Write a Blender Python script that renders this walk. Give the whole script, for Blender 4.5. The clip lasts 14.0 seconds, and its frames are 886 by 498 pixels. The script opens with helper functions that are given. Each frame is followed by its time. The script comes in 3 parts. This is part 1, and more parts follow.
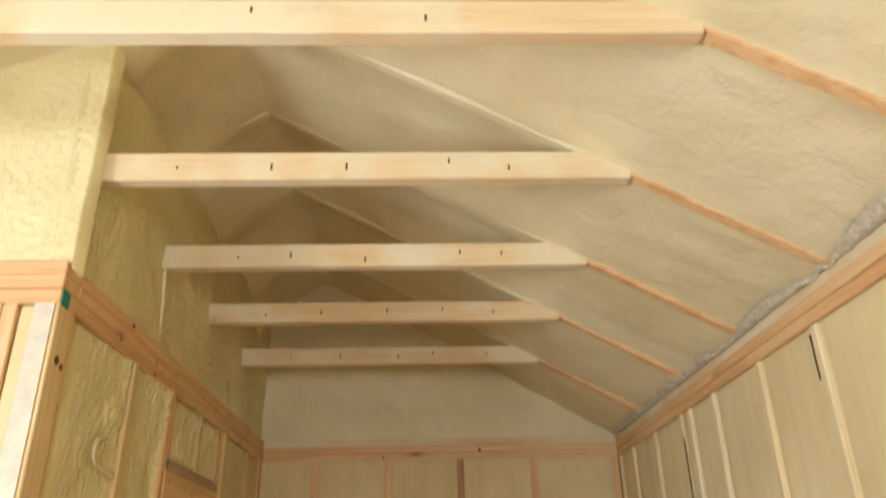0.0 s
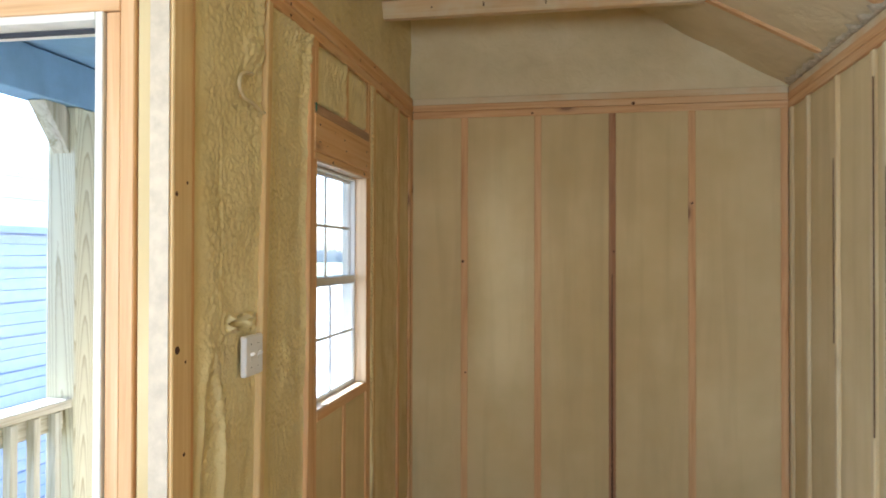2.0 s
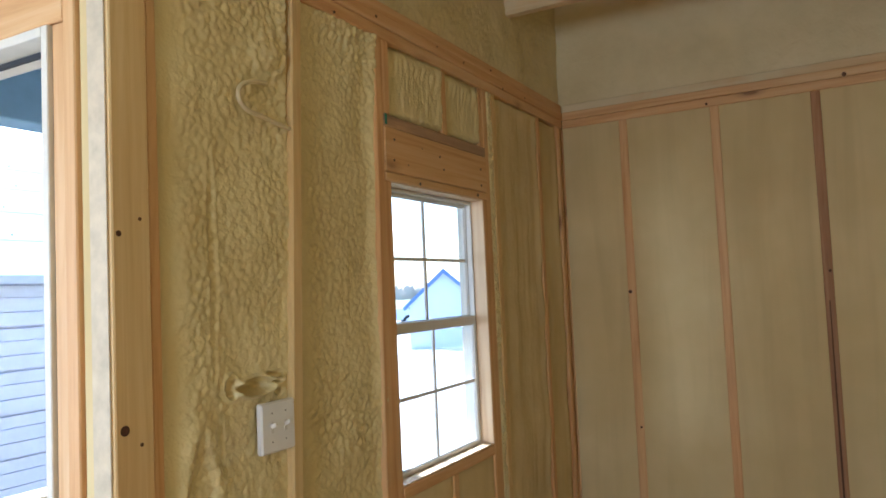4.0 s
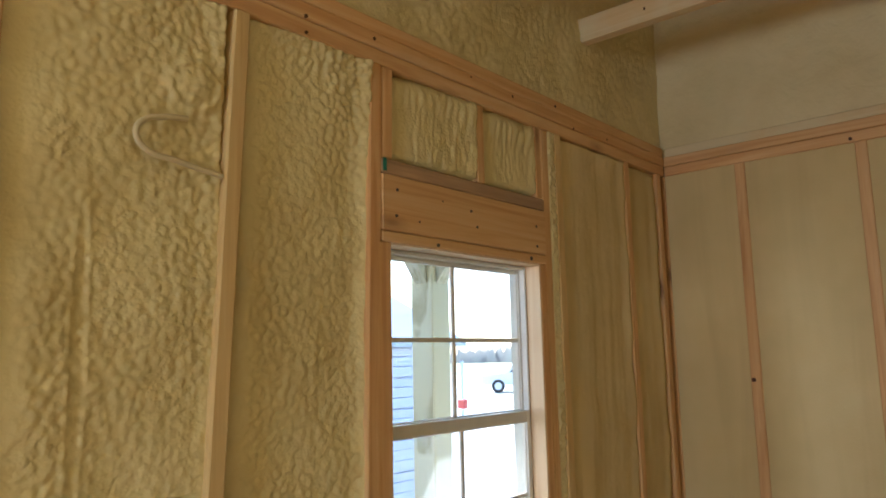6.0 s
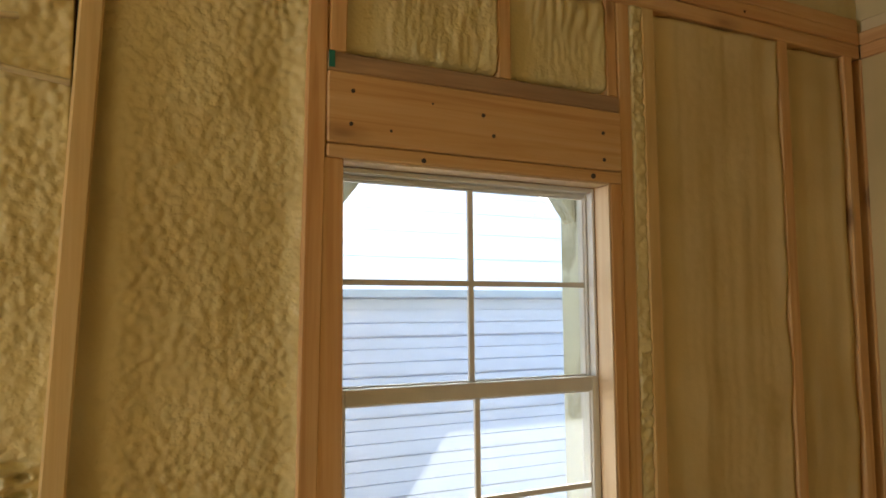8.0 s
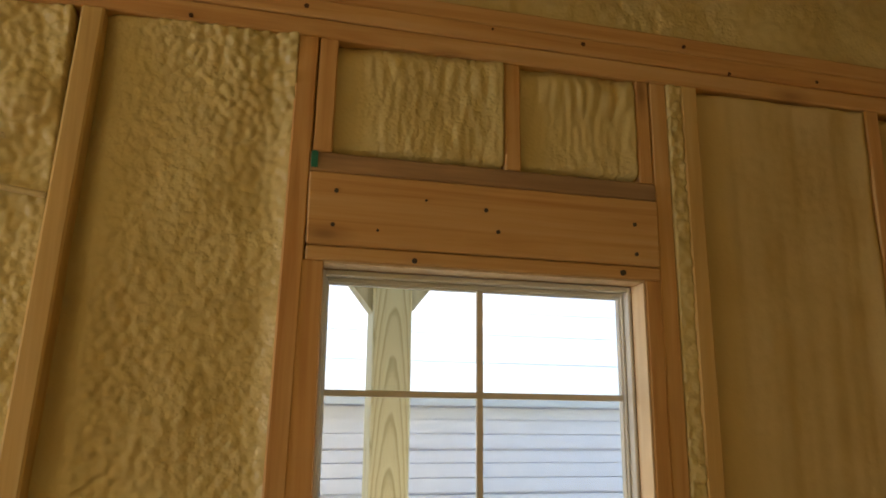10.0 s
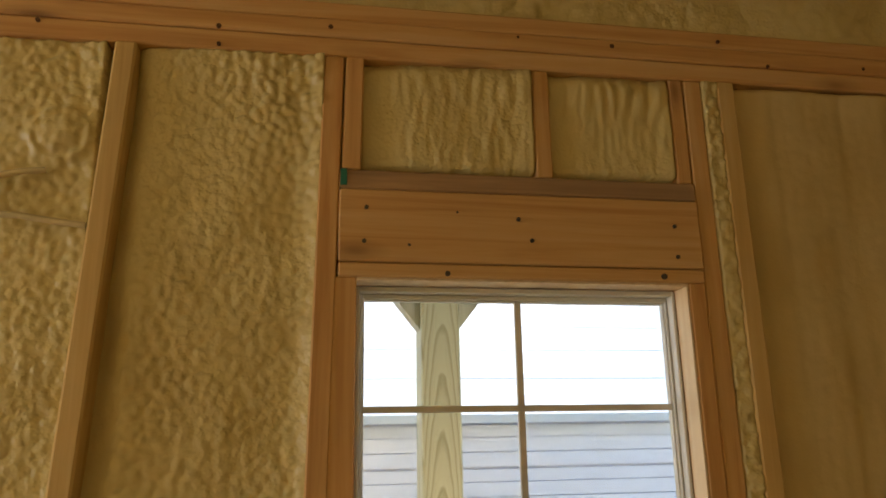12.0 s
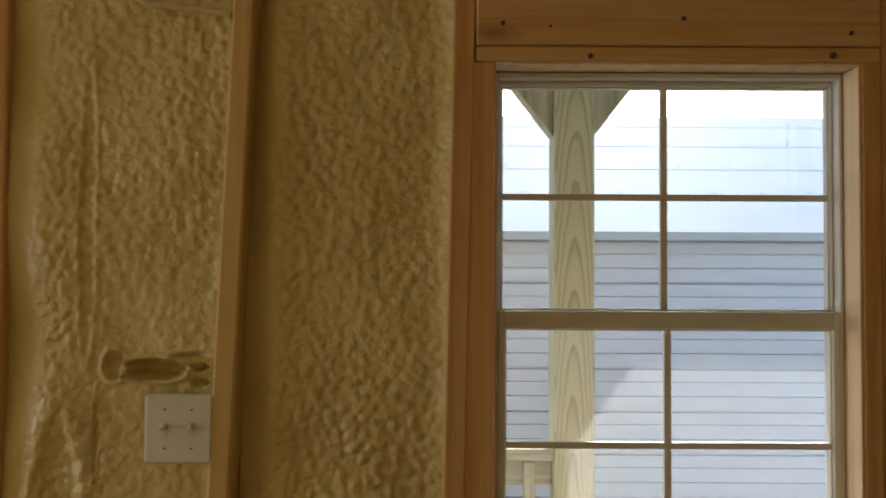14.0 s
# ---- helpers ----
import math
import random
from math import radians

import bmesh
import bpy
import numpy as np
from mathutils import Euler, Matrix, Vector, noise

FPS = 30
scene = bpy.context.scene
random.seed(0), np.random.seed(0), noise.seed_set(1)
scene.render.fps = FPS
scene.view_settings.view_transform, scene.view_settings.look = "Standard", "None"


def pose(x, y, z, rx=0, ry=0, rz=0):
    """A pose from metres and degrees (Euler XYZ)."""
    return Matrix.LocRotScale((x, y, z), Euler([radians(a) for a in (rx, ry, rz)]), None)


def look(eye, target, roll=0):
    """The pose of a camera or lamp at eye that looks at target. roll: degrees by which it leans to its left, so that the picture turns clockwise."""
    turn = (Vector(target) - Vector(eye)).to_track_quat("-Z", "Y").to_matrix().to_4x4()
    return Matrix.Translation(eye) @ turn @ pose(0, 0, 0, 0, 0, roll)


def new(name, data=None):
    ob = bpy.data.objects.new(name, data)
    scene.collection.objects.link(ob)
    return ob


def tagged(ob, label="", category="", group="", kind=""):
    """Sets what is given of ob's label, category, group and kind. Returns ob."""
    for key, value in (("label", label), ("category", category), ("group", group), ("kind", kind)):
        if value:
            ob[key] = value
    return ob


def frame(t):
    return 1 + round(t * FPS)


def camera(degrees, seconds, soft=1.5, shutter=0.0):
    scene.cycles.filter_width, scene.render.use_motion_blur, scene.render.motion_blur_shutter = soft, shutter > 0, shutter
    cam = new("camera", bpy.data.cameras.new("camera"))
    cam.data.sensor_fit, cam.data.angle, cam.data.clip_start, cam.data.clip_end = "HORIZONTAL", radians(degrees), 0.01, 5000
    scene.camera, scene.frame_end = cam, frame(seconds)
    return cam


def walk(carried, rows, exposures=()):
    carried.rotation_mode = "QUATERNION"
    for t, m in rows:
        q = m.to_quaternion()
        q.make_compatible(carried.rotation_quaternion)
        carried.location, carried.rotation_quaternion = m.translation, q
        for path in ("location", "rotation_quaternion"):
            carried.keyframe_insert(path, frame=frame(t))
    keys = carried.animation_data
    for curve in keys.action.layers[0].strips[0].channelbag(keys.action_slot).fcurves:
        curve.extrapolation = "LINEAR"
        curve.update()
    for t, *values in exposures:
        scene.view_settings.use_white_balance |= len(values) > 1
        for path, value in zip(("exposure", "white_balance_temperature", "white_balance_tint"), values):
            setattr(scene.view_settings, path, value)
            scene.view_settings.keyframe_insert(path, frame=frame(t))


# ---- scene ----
cam = camera(62.0, 14.0, 1.7, 0.2)
PATH = [
    (0, (0.169, 0.288, 1.69), (0.23, 2.103, 2.527), -1.3),
    (0.5, (0.21, 0.213, 1.629), (0.191, 2.184, 1.971), 0.0),
    (0.7, (0.207, 0.192, 1.621), (0.159, 2.183, 1.806), -0.2),
    (1, (0.201, 0.174, 1.585), (0.056, 2.168, 1.519), 1.4),
    (1.5, (0.106, 0.25, 1.58), (-0.059, 2.239, 1.45), -0.8),
    (2, (0.195, 0.459, 1.575), (-0.163, 2.427, 1.594), 0.1),
    (2.5, (0.287, 0.668, 1.575), (-0.36, 2.56, 1.564), -0.3),
    (3, (0.304, 0.909, 1.569), (-0.463, 2.755, 1.637), 0.5),
    (3.2, (0.356, 0.969, 1.568), (-0.452, 2.795, 1.666), -1.1),
    (5.3, (0.556, 1.439, 1.636), (-0.649, 3.032, 1.736), 0.2),
    (5.5, (0.588, 1.517, 1.641), (-0.66, 3.07, 1.813), 0.1),
    (6, (0.495, 1.771, 1.652), (-0.798, 3.269, 1.941), -1.2),
    (6.5, (0.488, 2.021, 1.629), (-0.897, 3.405, 2.039), -3.2),
    (7, (0.54, 2.261, 1.635), (-1.031, 3.458, 1.951), -1.5),
    (9.5, (0.569, 2.782, 1.629), (-1.298, 3.417, 1.961), -0.5),
    (10, (0.563, 2.893, 1.647), (-1.324, 3.376, 2.103), 0.6),
    (10.5, (0.565, 2.943, 1.643), (-1.354, 3.225, 2.13), -0.4),
    (11, (0.576, 2.94, 1.637), (-1.338, 3.235, 2.135), -0.2),
    (11.5, (0.564, 2.941, 1.641), (-1.344, 3.264, 2.146), -0.7),
    (12, (0.557, 2.941, 1.638), (-1.35, 3.269, 2.144), -1.0),
    (12.5, (0.554, 2.941, 1.635), (-1.36, 3.254, 2.12), -0.4),
    (13, (0.540, 2.955, 1.578), (-1.428, 3.243, 1.781), -0.4),
    (13.5, (0.527, 2.948, 1.561), (-1.461, 3.155, 1.63), -0.3),
    (14, (0.540, 2.918, 1.564), (-1.460, 2.915, 1.617), 0.3),
]
EXPOSURES = [(0.0, 2.42, 5270, 10), (0.5, 2.53, 5240, 10), (1.0, 2.45, 5190, 10), (1.5, 2.4, 4990, 10), (3.0, 1.95, 4840, 10), (5.5, 1.93, 5010, 10), (6.5, 1.98, 5380, 10), (7.0, 1.95, 5570, 10), (9.5, 1.65, 6480, 10), (11.0, 1.62, 6630, 10), (12.5, 1.6, 6580, 10), (13.0, 1.39, 6210, 10), (13.3, 1.19, 6210, 10), (14.0, 1.05, 6210, 10)]
walk(cam, [(t, look(eye, target, roll)) for t, eye, target, roll in PATH], EXPOSURES)

# ---- world, sun ----
world = bpy.data.worlds.new("world")
scene.world = world
world.use_nodes = True
wn = world.node_tree
sky = wn.nodes.new("ShaderNodeTexSky")
sky.sky_type = 'NISHITA'
sky.sun_disc = False
SUN_FROM = Vector((-1.13, 0.28, 0.77)).normalized()
sky.sun_elevation = math.asin(SUN_FROM.z)
sky.sun_rotation = math.atan2(SUN_FROM.x, SUN_FROM.y)
sky.air_density, sky.dust_density = 1.0, 2.0
wn.links.new(sky.outputs[0], wn.nodes["Background"].inputs[0])
wn.nodes["Background"].inputs[1].default_value = 0.15
sun = new("sun", bpy.data.lights.new("sun", 'SUN'))
sun.data.energy, sun.data.angle, sun.data.color = 5.0, radians(0.5), (1.0, 0.95, 0.87)
sun.matrix_world = look(SUN_FROM * 20, (0, 0, 0))


def fill_light(name, eye, target, w, h, watts):
    """An area lamp added in an assumed, unseen opening to fill the room."""
    lamp = new(name, bpy.data.lights.new(name, 'AREA'))
    lamp.data.shape, lamp.data.size, lamp.data.size_y, lamp.data.energy = 'RECTANGLE', w, h, watts
    lamp.data.color = (0.93, 0.96, 1.0)
    lamp.matrix_world = look(eye, target)
    return lamp


# Both lamps are added out of view; their watts balance the walls.
fill_light("sky_through_rear_window", (0.3, -2.44, 1.5), (0.3, 0.0, 1.35), 1.2, 1.0, 15.5)
fill_light("sky_through_side_window", (-2.24, 0.15, 1.5), (0.0, 0.6, 1.4), 1.2, 1.0, 19)

# ---- materials ----


class Mat:
    """A node material with its principled shader and small helpers."""

    def __init__(self, name, rough=0.7, metal=0.0):
        self.m = bpy.data.materials.new(name)
        self.m.use_nodes = True
        self.t = self.m.node_tree
        self.b = self.t.nodes["Principled BSDF"]
        self.b.inputs["Roughness"].default_value = rough
        self.b.inputs["Metallic"].default_value = metal
        self.co = self.node("ShaderNodeTexCoord").outputs["Object"]

    def node(self, kind, **inputs):
        n = self.t.nodes.new(kind)
        for k, v in inputs.items():
            self.put(n, k.replace("_", " "), v)
        return n

    def put(self, n, key, v):
        key = int(key[1:]) if key[0] == "i" and key[1:].isdigit() else key
        if isinstance(v, bpy.types.NodeSocket):
            self.t.links.new(v, n.inputs[key])
        else:
            n.inputs[key].default_value = v

    def moved(self, scale=(1, 1, 1), spread=0.0, rot=(0, 0, 0)):
        """Object coordinates, scaled; spread shifts them by a random amount for each object."""
        src = self.co
        if spread:
            rnd = self.node("ShaderNodeObjectInfo").outputs["Random"]
            far = self.node("ShaderNodeVectorMath")
            far.operation = 'MULTIPLY_ADD'
            comb = self.node("ShaderNodeCombineXYZ", X=rnd, Y=rnd, Z=rnd)
            self.put(far, "i0", comb.outputs[0])
            self.put(far, "i1", (spread, spread * 1.7, spread * 2.3))
            self.put(far, "i2", src)
            src = far.outputs[0]
        return self.node("ShaderNodeMapping", Vector=src, Scale=scale, Rotation=rot).outputs[0]

    def noise(self, vec, scale, detail=3.0, rough=0.55, dist=0.0):
        return self.node("ShaderNodeTexNoise", Vector=vec, Scale=scale, Detail=detail, Roughness=rough, Distortion=dist).outputs["Fac"]

    def ramp(self, fac, *stops):
        n = self.node("ShaderNodeValToRGB", Fac=fac)
        el = n.color_ramp.elements
        while len(el) < len(stops):
            el.new(0.5)
        for e, (p, c) in zip(el, stops):
            e.position, e.color = p, (*c, 1) if len(c) == 3 else c
        return n.outputs["Color"]

    def mix(self, fac, a, b, how='MIX'):
        n = self.node("ShaderNodeMix")
        n.data_type, n.blend_type = 'RGBA', how
        for k, v in ((0, fac), (6, a), (7, b)):
            if isinstance(v, bpy.types.NodeSocket):
                self.t.links.new(v, n.inputs[k])
            else:
                n.inputs[k].default_value = v if k == 0 else (*v, 1)
        return n.outputs[2]

    def maths(self, how, a, b=0.0):
        n = self.node("ShaderNodeMath")
        n.operation = how
        self.put(n, "i0", a)
        self.put(n, "i1", b)
        return n.outputs[0]

    def colour(self, c):
        self.put(self.b, "Base Color", c if isinstance(c, bpy.types.NodeSocket) else (*c, 1))
        return self

    def bump(self, height, dist=0.002, strength=0.6):
        n = self.node("ShaderNodeBump", Height=height, Distance=dist, Strength=strength)
        self.put(self.b, "Normal", n.outputs[0])
        return self


def wood(name, axis, dark, mid, light, rough=0.62, knots=1.0, grey=0.0, spray=0.0):
    """Sawn softwood with the grain along one axis, knots and mill marks."""
    m = Mat(name, rough)
    s = [34.0, 34.0, 34.0]
    s[axis] = 1.3
    vec = m.moved(s, 7.0)
    wavy = m.noise(vec, 1.0, 4.0, 0.6, 0.9)
    fine = m.noise(m.moved([x * 6 for x in s], 7.0), 1.0, 2.0)
    tone = m.noise(m.moved((1, 1, 1), 31.0), 0.9, 2.0)
    c = m.ramp(wavy, (0.28, dark), (0.5, mid), (0.72, light))
    c = m.mix(m.maths('MULTIPLY', fine, 0.30), c, mid, 'MULTIPLY')
    warm = m.ramp(tone, (0.35, (1.0, 0.90, 0.78)), (0.65, (1.0, 1.0, 1.0)))
    c = m.mix(0.75, c, warm, 'MULTIPLY')
    k = [9.0, 9.0, 9.0]
    k[axis] = 3.2
    vor = m.node("ShaderNodeTexVoronoi", Vector=m.moved(k, 13.0), Scale=1.0, Randomness=1.0)
    knot = m.ramp(vor.outputs["Distance"], (0.07, (1, 1, 1)), (0.13, (0.35, 0.35, 0.35)), (0.24, (0, 0, 0)))
    pick = m.node("ShaderNodeSeparateColor", Color=vor.outputs["Color"]).outputs[0]
    some = m.maths('GREATER_THAN', pick, 0.72)
    kn = m.maths('MULTIPLY', m.maths('MULTIPLY', knot, some), 0.8 * knots)
    c = m.mix(kn, c, (0.16, 0.07, 0.025))
    if spray:
        patch = m.ramp(m.noise(m.moved((1, 1, 1), 17.0), 2.4, 4.0, 0.6), (0.46, (0, 0, 0)), (0.58, (spray, spray, spray)))
        c = m.mix(patch, c, (0.68, 0.575, 0.33))
    if grey:
        c = m.mix(grey, c, (0.42, 0.41, 0.36))
    m.colour(c)
    m.bump(m.mix(0.4, wavy, fine), 0.0012, 0.5)
    return m.m


PINE = [wood("pine_" + "xyz"[a], a, (0.55, 0.305, 0.105), (0.685, 0.435, 0.182), (0.75, 0.535, 0.265)) for a in range(3)]
DUSTED = [wood("dusted_pine_" + "xyz"[a], a, (0.62, 0.44, 0.21), (0.69, 0.52, 0.27), (0.74, 0.60, 0.345), 0.75, 0.7, 0.0, 0.85) for a in range(3)]
COATED = wood("foam_coated_pine", 2, (0.57, 0.44, 0.21), (0.66, 0.54, 0.28), (0.72, 0.61, 0.35), 0.75, 0.6)
OVERSPRAYED = wood("oversprayed_pine", 2, (0.59, 0.405, 0.155), (0.68, 0.505, 0.215), (0.74, 0.585, 0.285), 0.7, 0.5)
REDDISH = wood("reddish_heartwood", 2, (0.26, 0.125, 0.05), (0.40, 0.215, 0.09), (0.53, 0.32, 0.15), 0.7, 0.5)
TREATED = [wood("treated_" + "xyz"[a], a, (0.27, 0.25, 0.13), (0.57, 0.575, 0.47), (0.70, 0.71, 0.61), 0.7, 0.9, 0.10) for a in range(3)]

pm = Mat("ringed_post_pine", 0.7)
pith = pm.node("ShaderNodeMapping", Vector=pm.co, Location=(1.996, -3.351, -1.35)).outputs[0]
tipped = pm.node("ShaderNodeMapping", Vector=pith, Rotation=(0.012, 0.042, 0.0)).outputs[0]
rings = pm.node("ShaderNodeTexWave", Vector=tipped, Scale=42.0, Distortion=1.6, Detail=3.0, Detail_Scale=0.35)
rings.wave_type, rings.rings_direction, rings.wave_profile = 'RINGS', 'Z', 'SAW'
grain_p = pm.noise(pm.moved((60, 60, 2.0), 3.0), 1.0, 4.0, 0.6, 0.5)
cp = pm.ramp(rings.outputs["Fac"], (0.0, (0.66, 0.65, 0.47)), (0.62, (0.60, 0.58, 0.40)), (0.90, (0.36, 0.315, 0.17)), (1.0, (0.56, 0.53, 0.36)))
cp = pm.mix(pm.maths('MULTIPLY', grain_p, 0.4), cp, (0.66, 0.66, 0.50))
pm.colour(cp)
pm.bump(pm.mix(0.5, rings.outputs["Fac"], grain_p), 0.0012, 0.5)
POST = pm.m

fm = Mat("spray_foam", 0.40)
wob = fm.node("ShaderNodeTexNoise", Vector=fm.moved(), Scale=45.0, Detail=2.0)
shift = fm.node("ShaderNodeVectorMath")
shift.operation = 'MULTIPLY_ADD'
fm.put(shift, "i0", wob.outputs["Color"])
fm.put(shift, "i1", (0.005, 0.005, 0.005))
fm.put(shift, "i2", fm.moved())
lump = fm.node("ShaderNodeTexVoronoi", Vector=shift.outputs[0], Scale=135.0)
lump.feature = 'SMOOTH_F1'
fine_f = fm.noise(fm.moved(), 210.0, 3.0, 0.6)
zone_f = fm.ramp(fm.noise(fm.moved(), 4.5, 2.0), (0.34, (0.12, 0.12, 0.12)), (0.58, (1, 1, 1)))
tone_f = fm.noise(fm.moved(), 2.2, 4.0, 0.6)
mid_f = fm.noise(fm.moved(), 14.0, 3.0, 0.6)
cf = fm.ramp(tone_f, (0.3, (0.605, 0.485, 0.195)), (0.55, (0.717, 0.60, 0.272)), (0.75, (0.785, 0.675, 0.35)))
cf = fm.mix(fm.maths('MULTIPLY', mid_f, 0.25), cf, (0.58, 0.46, 0.22))
fm.colour(cf)
fm.b.inputs["Subsurface Weight"].default_value = 0.0
pebble = fm.maths('MULTIPLY', fm.maths('SUBTRACT', 0.8, lump.outputs["Distance"]), zone_f)
fm.bump(fm.maths('ADD', pebble, fm.maths('MULTIPLY', fine_f, 0.25)), 0.0026, 0.7)
FOAM = fm.m

fs_m = Mat("smooth_spray_foam", 0.6)
tone_s = fs_m.noise(fs_m.moved(), 2.6, 5.0, 0.6)
cs = fs_m.ramp(tone_s, (0.3, (0.61, 0.495, 0.24)), (0.55, (0.70, 0.58, 0.305)), (0.75, (0.755, 0.645, 0.365)))
fs_m.colour(cs)
fs_m.bump(fs_m.maths('ADD', fs_m.noise(fs_m.moved(), 9.0, 4.0, 0.55, 0.4), fs_m.maths('MULTIPLY', fs_m.noise(fs_m.moved(), 70.0, 3.0), 0.12)), 0.02, 0.5)
FOAM_SOFT = fs_m.m

ft = Mat("trimmed_foam", 0.8)
streak = ft.noise(ft.moved((11, 11, 0.9)), 1.0, 3.0, 0.5, 0.6)
tone_t = ft.noise(ft.moved(), 1.7, 4.0, 0.6)
ct = ft.ramp(tone_t, (0.3, (0.59, 0.455, 0.205)), (0.6, (0.675, 0.532, 0.26)), (0.8, (0.73, 0.595, 0.305)))
ct = ft.mix(ft.ramp(streak, (0.48, (0, 0, 0)), (0.74, (0.42, 0.42, 0.42))), ct, (0.50, 0.38, 0.18))
ft.colour(ct)
ft.b.inputs["Specular IOR Level"].default_value = 0.0
ft.bump(ft.mix(0.5, streak, ft.noise(ft.moved(), 90.0, 3.0)), 0.003, 0.4)
FOAM_CUT = ft.m


def plain(name, colour, rough=0.5, metal=0.0, var=0.12, scale=20.0, dist=0.0008):
    m = Mat(name, rough, metal)
    n = m.noise(m.moved((1, 1, 1), 5.0), scale, 4.0, 0.6)
    lo = tuple(x * (1 - var) for x in colour)
    hi = tuple(min(1.0, x * (1 + var)) for x in colour)
    m.colour(m.ramp(n, (0.3, lo), (0.7, hi)))
    m.bump(n, dist, 0.4)
    return m.m


FLOOR_M = plain("brown_floor_paint", (0.17, 0.075, 0.035), 0.5, 0, 0.2, 5.0)
VINYL = plain("tan_aluminium", (0.70, 0.68, 0.62), 0.4, 0.0, 0.05)
WHITE = plain("white_plastic", (0.80, 0.79, 0.75), 0.35, 0, 0.03)
# Paler than the studs: daylight on the reveal is put in the colour.
LIT_JAMB = wood("lit_jamb_pine", 2, (0.66, 0.50, 0.31), (0.77, 0.63, 0.43), (0.83, 0.71, 0.52))
SHEATH = plain("sheathing", (0.35, 0.26, 0.16), 0.8, 0, 0.3, 40.0)
STAINED = [wood("stained_pine", 1, (0.26, 0.17, 0.10), (0.42, 0.285, 0.165), (0.56, 0.385, 0.21))]
GREEN = plain("green_end_paint", (0.02, 0.20, 0.13), 0.6)
DARKK = plain("dark_knot", (0.09, 0.035, 0.012), 0.7, 0, 0.4, 200.0)
STEEL = plain("nail_steel", (0.10, 0.085, 0.07), 0.5, 0.6)
BLUE = plain("blue_porch_paint", (0.23, 0.38, 0.56), 0.6, 0, 0.12, 6.0)
SIDING = plain("grey_vinyl_siding", (0.71, 0.745, 0.92), 0.55, 0, 0.05, 9.0)
CORNER = plain("blue_corner_trim", (0.12, 0.2, 0.42), 0.5)
ROOF = plain("white_metal_roof", (0.56, 0.62, 0.72), 0.8, 0, 0.05, 3.0)
TRUCK = plain("white_car_paint", (0.8, 0.8, 0.8), 0.25)
TYRE = plain("black_rubber", (0.03, 0.03, 0.03), 0.8)
CARGLASS = plain("dark_car_glass", (0.04, 0.05, 0.07), 0.1)
WOODS = plain("bare_woods", (0.50, 0.46, 0.42), 0.9)
RED = plain("red_paint", (0.55, 0.08, 0.06), 0.5)
WIRE = plain("foam_coated_cable", (0.66, 0.55, 0.30), 0.6)
PALE_FOAM = plain("pale_foam_film", (0.59, 0.495, 0.325), 0.8, 0, 0.14, 24.0, 0.003)
# Darker than the other foam: shade of the eave crevice is in it.
EAVE = plain("shaded_foam_edge", (0.52, 0.44, 0.27), 0.9, 0, 0.3, 60.0, 0.004)
FRAMEW = plain("primed_door_frame", (0.72, 0.68, 0.55), 0.5, 0, 0.06)

gm = Mat("grass", 0.9)
gm.colour(gm.mix(gm.noise(gm.moved(), 0.7, 5.0), gm.ramp(gm.noise(gm.moved(), 30.0, 4.0), (0.3, (0.06, 0.11, 0.03)), (0.7, (0.16, 0.22, 0.07))), (0.42, 0.38, 0.25)))
gm.bump(gm.noise(gm.moved(), 60.0, 4.0), 0.03, 1.0)
GRASS = gm.m
gv = Mat("gravel", 0.9)
gv.colour(gv.ramp(gv.noise(gv.moved(), 25.0, 5.0, 0.7), (0.3, (0.38, 0.36, 0.32)), (0.7, (0.62, 0.60, 0.55))))
gv.bump(gv.noise(gv.moved(), 40.0, 4.0), 0.02, 1.0)
GRAVEL = gv.m

gl = Mat("window_glass", 0.02)
clear = gl.node("ShaderNodeBsdfTransparent", Color=(0.96, 0.98, 0.97, 1))
shine = gl.node("ShaderNodeBsdfGlossy", Roughness=0.02)
both = gl.node("ShaderNodeMixShader", i0=0.035, i1=clear.outputs[0], i2=shine.outputs[0])
gl.t.links.new(both.outputs[0], gl.t.nodes["Material Output"].inputs[0])
GLASS = gl.m

sc = Mat("insect_screen", 0.6)
grain = sc.noise(sc.moved((1, 1, 0.7)), 620.0, 3.0, 0.8)
thru = sc.node("ShaderNodeBsdfTranslucent", Color=(0.95, 0.96, 0.98, 1))
clear = sc.node("ShaderNodeBsdfTransparent")
cover = sc.ramp(grain, (0.42, (0.02, 0.02, 0.02)), (0.64, (0.21, 0.21, 0.21)))
both = sc.node("ShaderNodeMixShader", i0=cover, i1=clear.outputs[0], i2=thru.outputs[0])
sc.t.links.new(both.outputs[0], sc.t.nodes["Material Output"].inputs[0])
SCREEN = sc.m

# ---- mesh helpers ----


def link(name, bm, material, parent=None, label=""):
    me = bpy.data.meshes.new(name)
    bm.to_mesh(me)
    bm.free()
    me.materials.append(material)
    ob = new(name, me)
    if parent is not None:
        ob.parent = parent
    if label:
        ob["label"] = label
    return ob


def part(name, bm, material, parent, label=""):
    return link(name, bm, material, parent, label)


